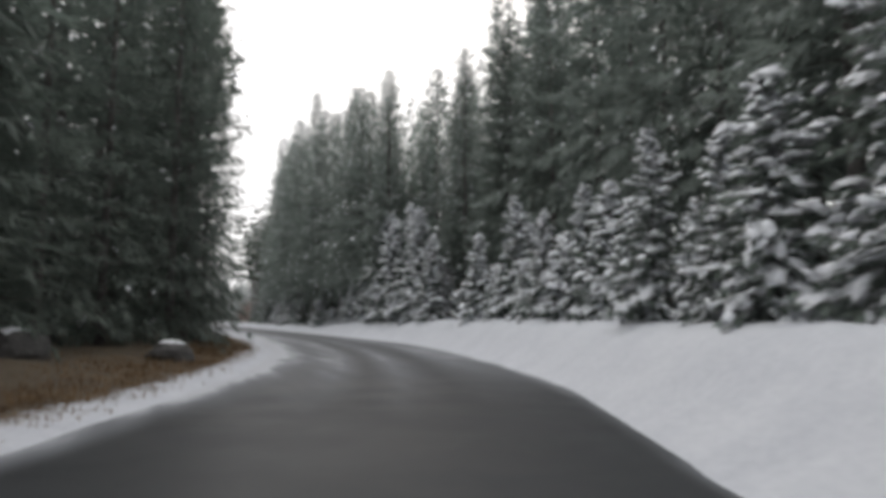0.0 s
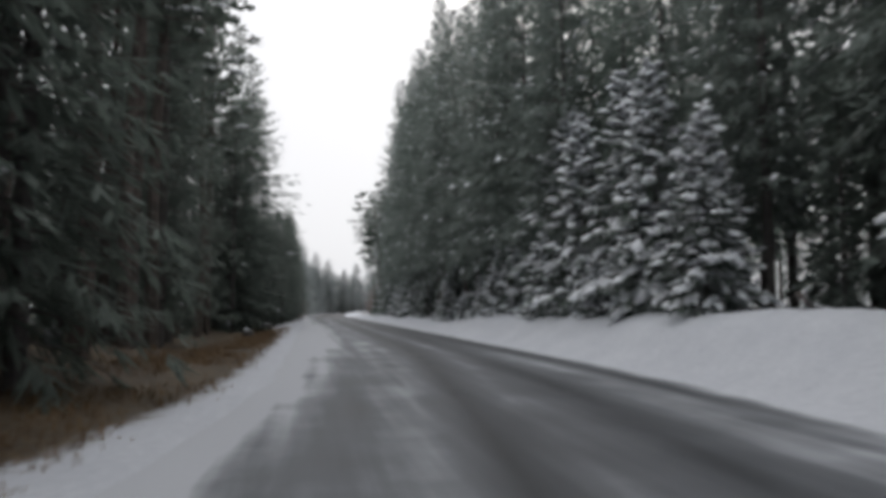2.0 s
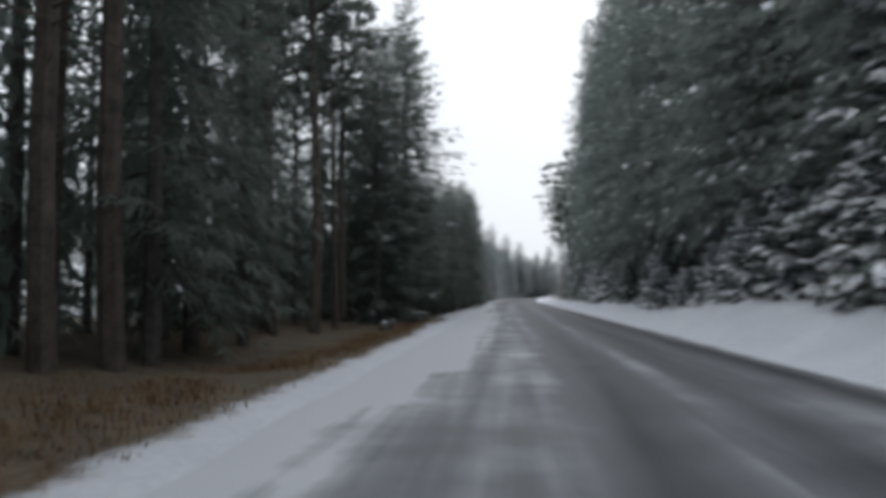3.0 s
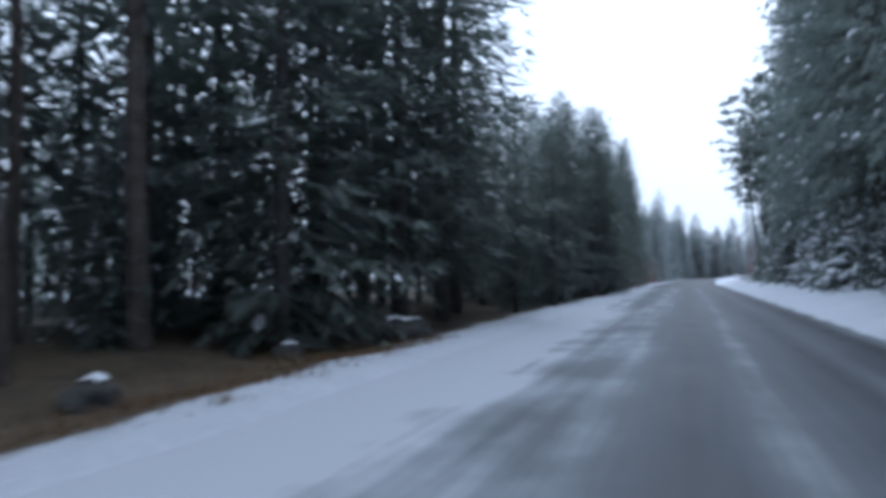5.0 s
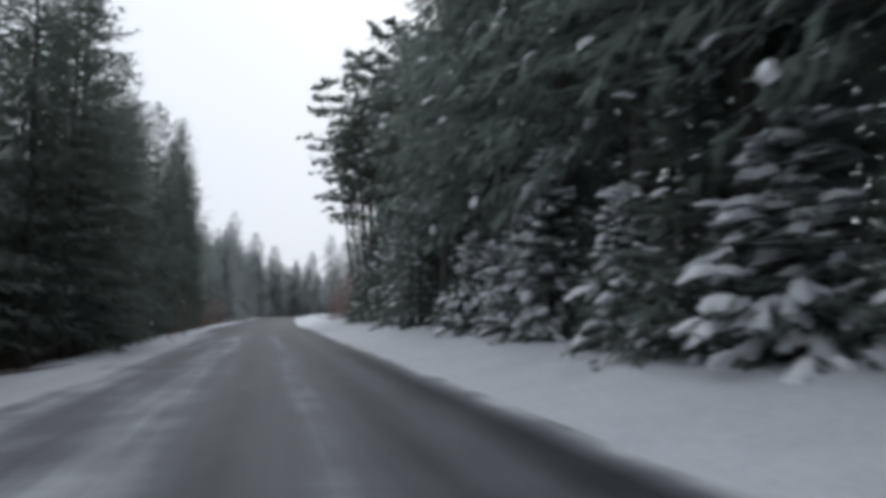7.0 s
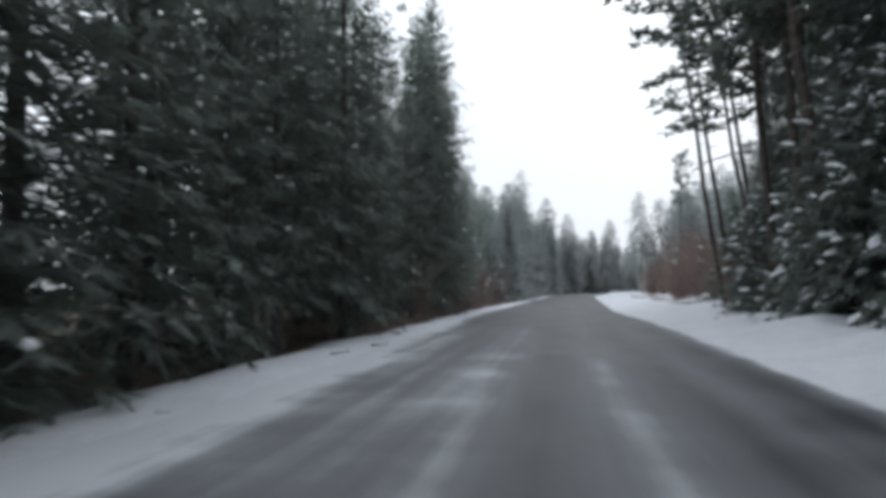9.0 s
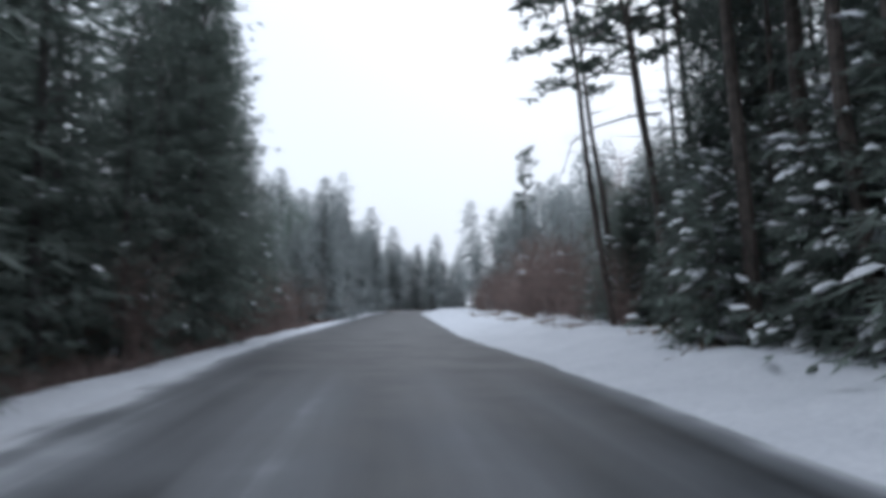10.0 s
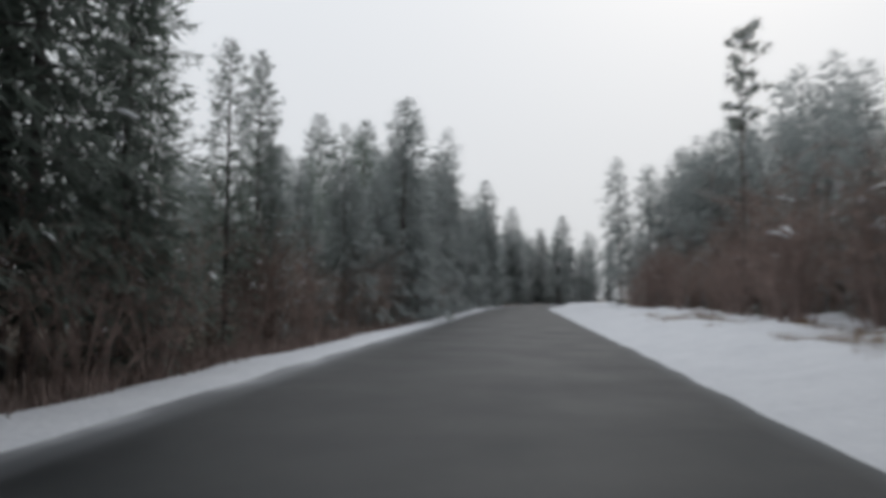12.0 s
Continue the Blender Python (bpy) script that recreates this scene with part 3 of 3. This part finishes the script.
            plant(near_spruces, c + r.uniform(10.2, 12), y, r.uniform(0.34, 0.42), wide=1.5)
            plant(near_spruces, c + r.uniform(9.4, 10.6), y + 1.6, r.uniform(0.26, 0.34), wide=1.5)
            plant(dusted, c + r.uniform(9.5, 12), y + 1.2, r.uniform(0.7, 1.0), which=1, wide=1.2)
            plant(birches, c + r.uniform(10, 14), y, r.uniform(0.4, 0.55), which=0)
            deep += [(c + r.uniform(13.5, 16), y + 1, r.uniform(0.38, 0.46)), (c + r.uniform(17, 24), y, r.uniform(0.4, 0.5))]
        else:
            if y > 130:
                plant(birches, c + r.uniform(11, 16), y, r.uniform(0.5, 0.85))
            g = 0.45 + 0.0105 * (y - 120)
            distant += [(c + r.uniform(11, 14), y, g * r.uniform(0.85, 1.05)), (c + r.uniform(12, 16), y + 1.4, g * r.uniform(0.9, 1.1)),
                        (c + r.uniform(16, 20), y, g * r.uniform(1.0, 1.2)), (c + r.uniform(20, 30), y, g * r.uniform(1.15, 1.4))]
        y += r.uniform(2.6, 3.8)
    for y in range(-34, 126, 2):
        deep.append((wood_line(y) + r.uniform(27, 34), y + r.uniform(-1, 1), r.uniform(0.36, 0.5)))
    # woods round the last bend
    for k in range(230):
        y = r.uniform(178, 300)
        x = wood_line(y) + r.choice((-1, -1, 1)) * r.uniform(8, 60)
        if k < 60:
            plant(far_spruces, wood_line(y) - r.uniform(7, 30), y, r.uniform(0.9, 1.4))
        else:
            distant.append((x, y, r.uniform(0.9, 1.5)))
    # snow-laden young spruces on the bank
    small = saplings[:2]
    mixed_young = [saplings[0], saplings[1], dusted[0], dusted[1], dusted[1]]
    for a, b, d, lo, hi, kinds in ((-29, 19, 1.7, 6.0, 6.9, saplings), (-29, 16, 3.2, 7.7, 9.0, saplings), (19, 41, 3.6, 6.4, 7.4, small),
                                   (41, 57, 3.0, 6.8, 8.2, mixed_young), (57, 84, 2.0, 6.9, 8.4, mixed_young), (84, 97, 2.6, 7.2, 8.5, dusted),
                                   (97, 107, 3.4, 7.2, 8.2, dusted), (96, 104, 2.6, 7.8, 8.8, dusted)):
        y = a
        while y < b:
            if not -2.5 < y < 3.5:
                plant(kinds, wood_line(y) + r.uniform(lo, hi), y, r.uniform(0.55, 0.9) if kinds is small else r.uniform(0.3, 1.0) if kinds is mixed_young else r.uniform(0.5, 0.85) if kinds is saplings else r.uniform(0.7, 1.1))
            y += d * r.uniform(0.7, 1.3)
    for x, y, k, size in ((7.0, 73.2, 1, 0.95), (7.2, 67.6, 0, 0.9), (7.5, 69.8, 1, 1.0), (7.6, 56.4, 0, 0.7)):
        plant(saplings, x, y, size, None, k)
    for x, y, size in ((6.8, 8.6, 1.1), (7.2, 11.4, 1.2), (6.8, 14.2, 1.1), (7.2, 16.8, 1.25), (7.4, 19.4, 1.15)):
        plant(saplings, x, y, size, None, 2)
    for x, y, size in ((-11.6, 37.4, 0.9), (-12.2, 41.0, 1.0)):
        plant(dusted, x, y, size)
    for x, y, size in ((10.6, 97.2, 0.95), (11.2, 100.4, 0.95), (10.8, 103.2, 0.95), (9.8, 107.4, 0.72), (10.7, 109.2, 0.75), (12.6, 110.6, 0.8)):
        plant(near_spruces, x, y, size)
    # young dark spruces closing the edge of the wood
    for x, y, size, broad in ((9.4, 0.8, 0.9, 1.0), (10.8, -1.6, 0.9, 1.0), (11.0, 3.0, 0.95, 1.0), (9.0, -2.6, 0.45, 1.3), (8.6, 3.4, 0.34, 1.4), (10.4, 6.0, 0.4, 1.4), (12.6, 8.6, 0.5, 1.3), (10.2, 113.4, 0.36, 1.5), (11.0, 115.4, 0.38, 1.5),
                              (10.0, 117.4, 0.34, 1.5), (11.6, 119.2, 0.38, 1.5), (10.6, 121.2, 0.36, 1.5), (12.0, 117.0, 0.42, 1.4), (12.4, 113.0, 0.42, 1.4)):
        plant(near_spruces, x, y, size, wide=broad)
    for k in range(9):
        deep += [(-13.2 - 0.6 * (k % 3), 26 + 2.0 * k, 0.42), (-15.6 - 0.6 * (k % 2), 27 + 2.0 * k, 0.5)]
    # leaning pines
    for x, y, k, size, tilt in ((9.3, 110.2, 0, 0.72, -10), (9.7, 111.6, 1, 0.8, -8), (9.2, 115.6, 0, 0.8, -7)):
        plant(thin_pines, x, y, size, None, k, tilt, 1.3)
    # brown thickets
    y = 106.0
    while y < 178:
        for k in range(1 if y < 124 else 2):
            plant(shrubs, wood_line(y) + (r.uniform(8.0, 12.5) if y > 124 else r.uniform(8.0, 9.5)), y + r.uniform(-1, 1), r.uniform(0.5, 0.85) if y < 124 else r.uniform(0.8, 1.3))
        plant(shrubs, centre(y) - r.uniform(5.5, 6.6), y, r.uniform(0.5, 0.8))
        plant(shrubs, centre(y) - r.uniform(6.4, 7.6), y + 1, r.uniform(0.7, 1.0))
        y += r.uniform(1.7, 2.6)
    plant(pines, 11.7, 146, 0.8, 1.0, 1, 0.0, 0.6)
    for k, y in enumerate((113.0, 115.2, 117.0, 119.4, 121.5, 123.5, 125.5, 127.4)):
        plant(near_spruces, -6.9 - 0.5 * (k % 2), y, (0.95, 0.85, 1.0, 0.9, 0.8, 0.76, 0.66, 0.5)[k])
        deep += [(-10.5 - k % 3, y, 0.95 - 0.04 * k), (-15 - 0.5 * k, y + 1, 0.9 - 0.04 * k)]
    plant(near_spruces, -7.5, 0.3, 0.95)
    for x, y, k, size in ((-7.6, 5.0, 2, 1.05), (-8.4, 7.4, 0, 1.1), (-8.0, 9.6, 2, 1.0), (-8.2, 11.4, 0, 1.15), (-8.0, 12.8, 2, 1.1), (-9.6, 13.6, 1, 1.1)):
        plant(pines, x, y, size, None, k)
    # a dark block of spruces before the thin pines
    for k, (x, y) in enumerate(((9.0, 94.5), (9.4, 96.8), (9.0, 99.0), (9.8, 101.0), (9.2, 103.0), (12.0, 97.5), (12.4, 101.5), (11.8, 105.0), (9.8, 105.0), (10.2, 107.2), (12.8, 107.6), (9.7, 109.0), (11.6, 110.4), (13.5, 111.0))):
        if k % 2:
            plant(edge_spruces, x, y, (0.66, 0.58)[k // 2 % 2] if y > 100 else 0.95, wide=1.25 if y > 100 else 1.0)
        else:
            plant(thin_pines if y > 104 else pines, x, y, (1.0, 0.94)[k // 2 % 2] if y < 104 else 0.85, None, k // 2 % 2, -3)
        deep.append((x + 5, y + 1, 0.62 + 0.1 * (k % 3)))
    plant(edge_spruces, -7.0, 133.4, 0.52, None, 1, wide=0.95)
    joined_forest("deep_forest", "dark spruce forest standing behind the roadside trees", deep, NEEDLES, (81, 82), (19, 17))
    joined_forest("distant_forest", "haze-pale grey-green woods in the distance", distant, HAZED_NEEDLES, (83, 84, 85), (15, 12, 13), 0.19, 0.62, 2, 2.5)


rows()


# ---- dead grass, stones, fallen wood ----
def tufts(name, label, spots, seed, tall, mat=STRAW):
    """Dead grass: many thin bent blades."""
    r = random.Random(seed)
    soup = Soup()
    for x, y in spots:
        base = Vector((x, y, height(x, y) - 0.02))
        for k in range(8):
            a, h = r.uniform(0, 6.28), tall * r.choice((0.35, 0.5, 0.7, 0.9, 1.3)) * r.uniform(0.8, 1.2)
            out = Vector((math.cos(a), math.sin(a), 0))
            side = Vector((-out.y, out.x, 0)) * r.uniform(0.004, 0.010)
            foot = base + Vector((r.gauss(0, 0.16), r.gauss(0, 0.16), 0))
            mid, end = foot + out * h * 0.25 + Vector((0, 0, h * 0.75)), foot + out * h * r.uniform(0.5, 1.0) + Vector((0, 0, h * r.uniform(0.5, 0.95)))
            soup.add([foot - side, foot + side, mid + side * 0.8, mid - side * 0.8, end], [(0, 1, 2, 3), (3, 2, 4)])
    tagged(new(name, mesh_of(name, soup.v, soup.f, mat)), label, "grass", kind="stuff")


def boulder(x, y, size, seed, label):
    """A rough dark stone with a cap of snow."""
    r = random.Random(seed)
    bm = bmesh.new()
    bmesh.ops.create_icosphere(bm, subdivisions=3, radius=1)
    for v in bm.verts:
        v.co *= 1 + 0.35 * noise.noise(v.co * 1.3 + Vector((seed, 0, 0)))
        v.co = Vector((v.co.x * size, v.co.y * size * 0.8, v.co.z * size * 0.6))
    top = max(v.co.z for v in bm.verts)
    t = thing("boulder", label, "stone", "stones on the verge")
    t.location = (x, y, height(x, y) + size * 0.12)
    t.rotation_euler = (0, 0, r.uniform(0, 6.28))
    me = bpy.data.meshes.new("stone")
    bm.to_mesh(me)
    me.materials.append(ROCK)
    piece("stone", me, t)
    low = [f for f in bm.faces if f.calc_center_median().z < top * 0.8]
    bmesh.ops.delete(bm, geom=low, context="FACES")
    for v in bm.verts:
        v.co = Vector((v.co.x * 1.04, v.co.y * 1.04, v.co.z + 0.035 + 0.02 * noise.noise(v.co * 6)))
    cap = bpy.data.meshes.new("snow_cap")
    bm.to_mesh(cap)
    bm.free()
    cap.materials.append(SNOW)
    cap.polygons.foreach_set("use_smooth", [True] * len(cap.polygons))
    piece("snow_cap", cap, t, "cap of fresh snow")


def log(points, radius, label, mat=WOOD, snow=True, name="fallen_log"):
    """A fallen or leaning stem with broken stubs, and snow along its top."""
    r = random.Random(len(points) + int(points[0][1]))
    pts = [Vector(p) for p in points]
    wood, cover = Soup(), Soup()
    wood.tube(pts, [radius * (1 - 0.75 * k / (len(pts) - 1)) for k in range(len(pts))], 7)
    for k in range(1, len(pts)):
        d = Vector((r.gauss(0, 1), r.gauss(0, 1), r.uniform(0.2, 1))).normalized()
        wood.tube([pts[k], pts[k] + d * radius * 6], [radius * 0.35, radius * 0.1], 4)
    t = thing(name, label, "log", "fallen wood")
    piece("stem", mesh_of("stem", wood.v, wood.f, mat), t)
    if snow:
        for a, b in zip(pts, pts[1:]):
            for k in range(3):
                cover.lump(a.lerp(b, (k + 0.5) / 3) + Vector((0, 0, radius * 0.7)), b - a, (b - a).length / 5, radius * 0.8, radius * 0.6, r)
        piece("snow", mesh_of("snow", cover.v, cover.f, SNOW, True), t, "snow lying along the stem")["kind"] = "stuff"


grass_rng = random.Random(17)
spots = []
while len(spots) < 3600:
    y = grass_rng.uniform(-45, 40)
    u = -abs(grass_rng.gauss(5.6, 0.75))
    if u < -4.2 and noise.noise(Vector((u * 0.7, y * 0.35, 9))) > -0.25:
        spots.append((centre(y) + u * 1.05, y))
tufts("dead_grass", "brown dead grass along the edge of the snow", spots, 18, 0.15)
spots = []
while len(spots) < 2600:
    y = grass_rng.uniform(96, 150)
    u = -abs(grass_rng.gauss(6.3, 0.9))
    if u < -4.9:
        spots.append((centre(y) + u, y))
tufts("dead_grass", "rusty brown weeds under the roadside bushes", spots, 19, 0.4, TWIGS)
spots = []
while len(spots) < 500:
    y = grass_rng.uniform(97, 150)
    u = grass_rng.uniform(6.2, 9.0)
    if noise.noise(Vector((u * 0.5, y * 0.3, 2))) > 0.1:
        spots.append((centre(y) + u, y))
tufts("dead_grass", "thin straw stalks poking through the snow bank", spots, 20, 0.18)

boulder(-8.5, -13.6, 0.8, 3, "dark stone with a snow cap on the grassy verge")
boulder(-11.6, -17.5, 0.8, 4, "dark stone half buried in snow and grass")
boulder(-6.3, 41.2, 0.75, 5, "low dark boulder capped with snow")
boulder(-7.2, 37.5, 0.4, 6, "small stone under snow at the forest edge")
boulder(-6.7, 32.2, 0.45, 7, "low stone almost buried in the verge snow")
log([(5.6, 1.0, 1.6), (6.8, 2.2, 1.35), (8.0, 3.2, 1.3), (9.2, 4.0, 1.2)], 0.07, "thin snowy branch lying out from the bank")
log([(9.6, 112.0, 7.8), (8.6, 112.3, 7.75), (7.5, 112.6, 7.45), (6.7, 112.9, 6.9), (6.4, 113.1, 5.8)], 0.05, "thin dead stem arching between the pines", PINE_BARK, False, "leaning_stem")
log([(5.5, 102.2, 0.22), (5.9, 102.5, 0.27), (6.4, 102.7, 0.33)], 0.05, "short dark stick lying on the snow bank", WOOD, False)
log([(-4.2, 90.2, 0.04), (-3.9, 90.5, 0.06)], 0.02, "broken twig lying on the verge snow", WOOD, False)
log([(-3.95, 92.3, 0.04), (-3.6, 92.5, 0.06)], 0.02, "broken twig lying on the verge snow", WOOD, False)
log([(-5.3, 67.4, 0.05), (-4.6, 68.6, 0.06), (-4.2, 69.8, 0.08)], 0.06, "broken stick lying in the verge snow", WOOD, False)
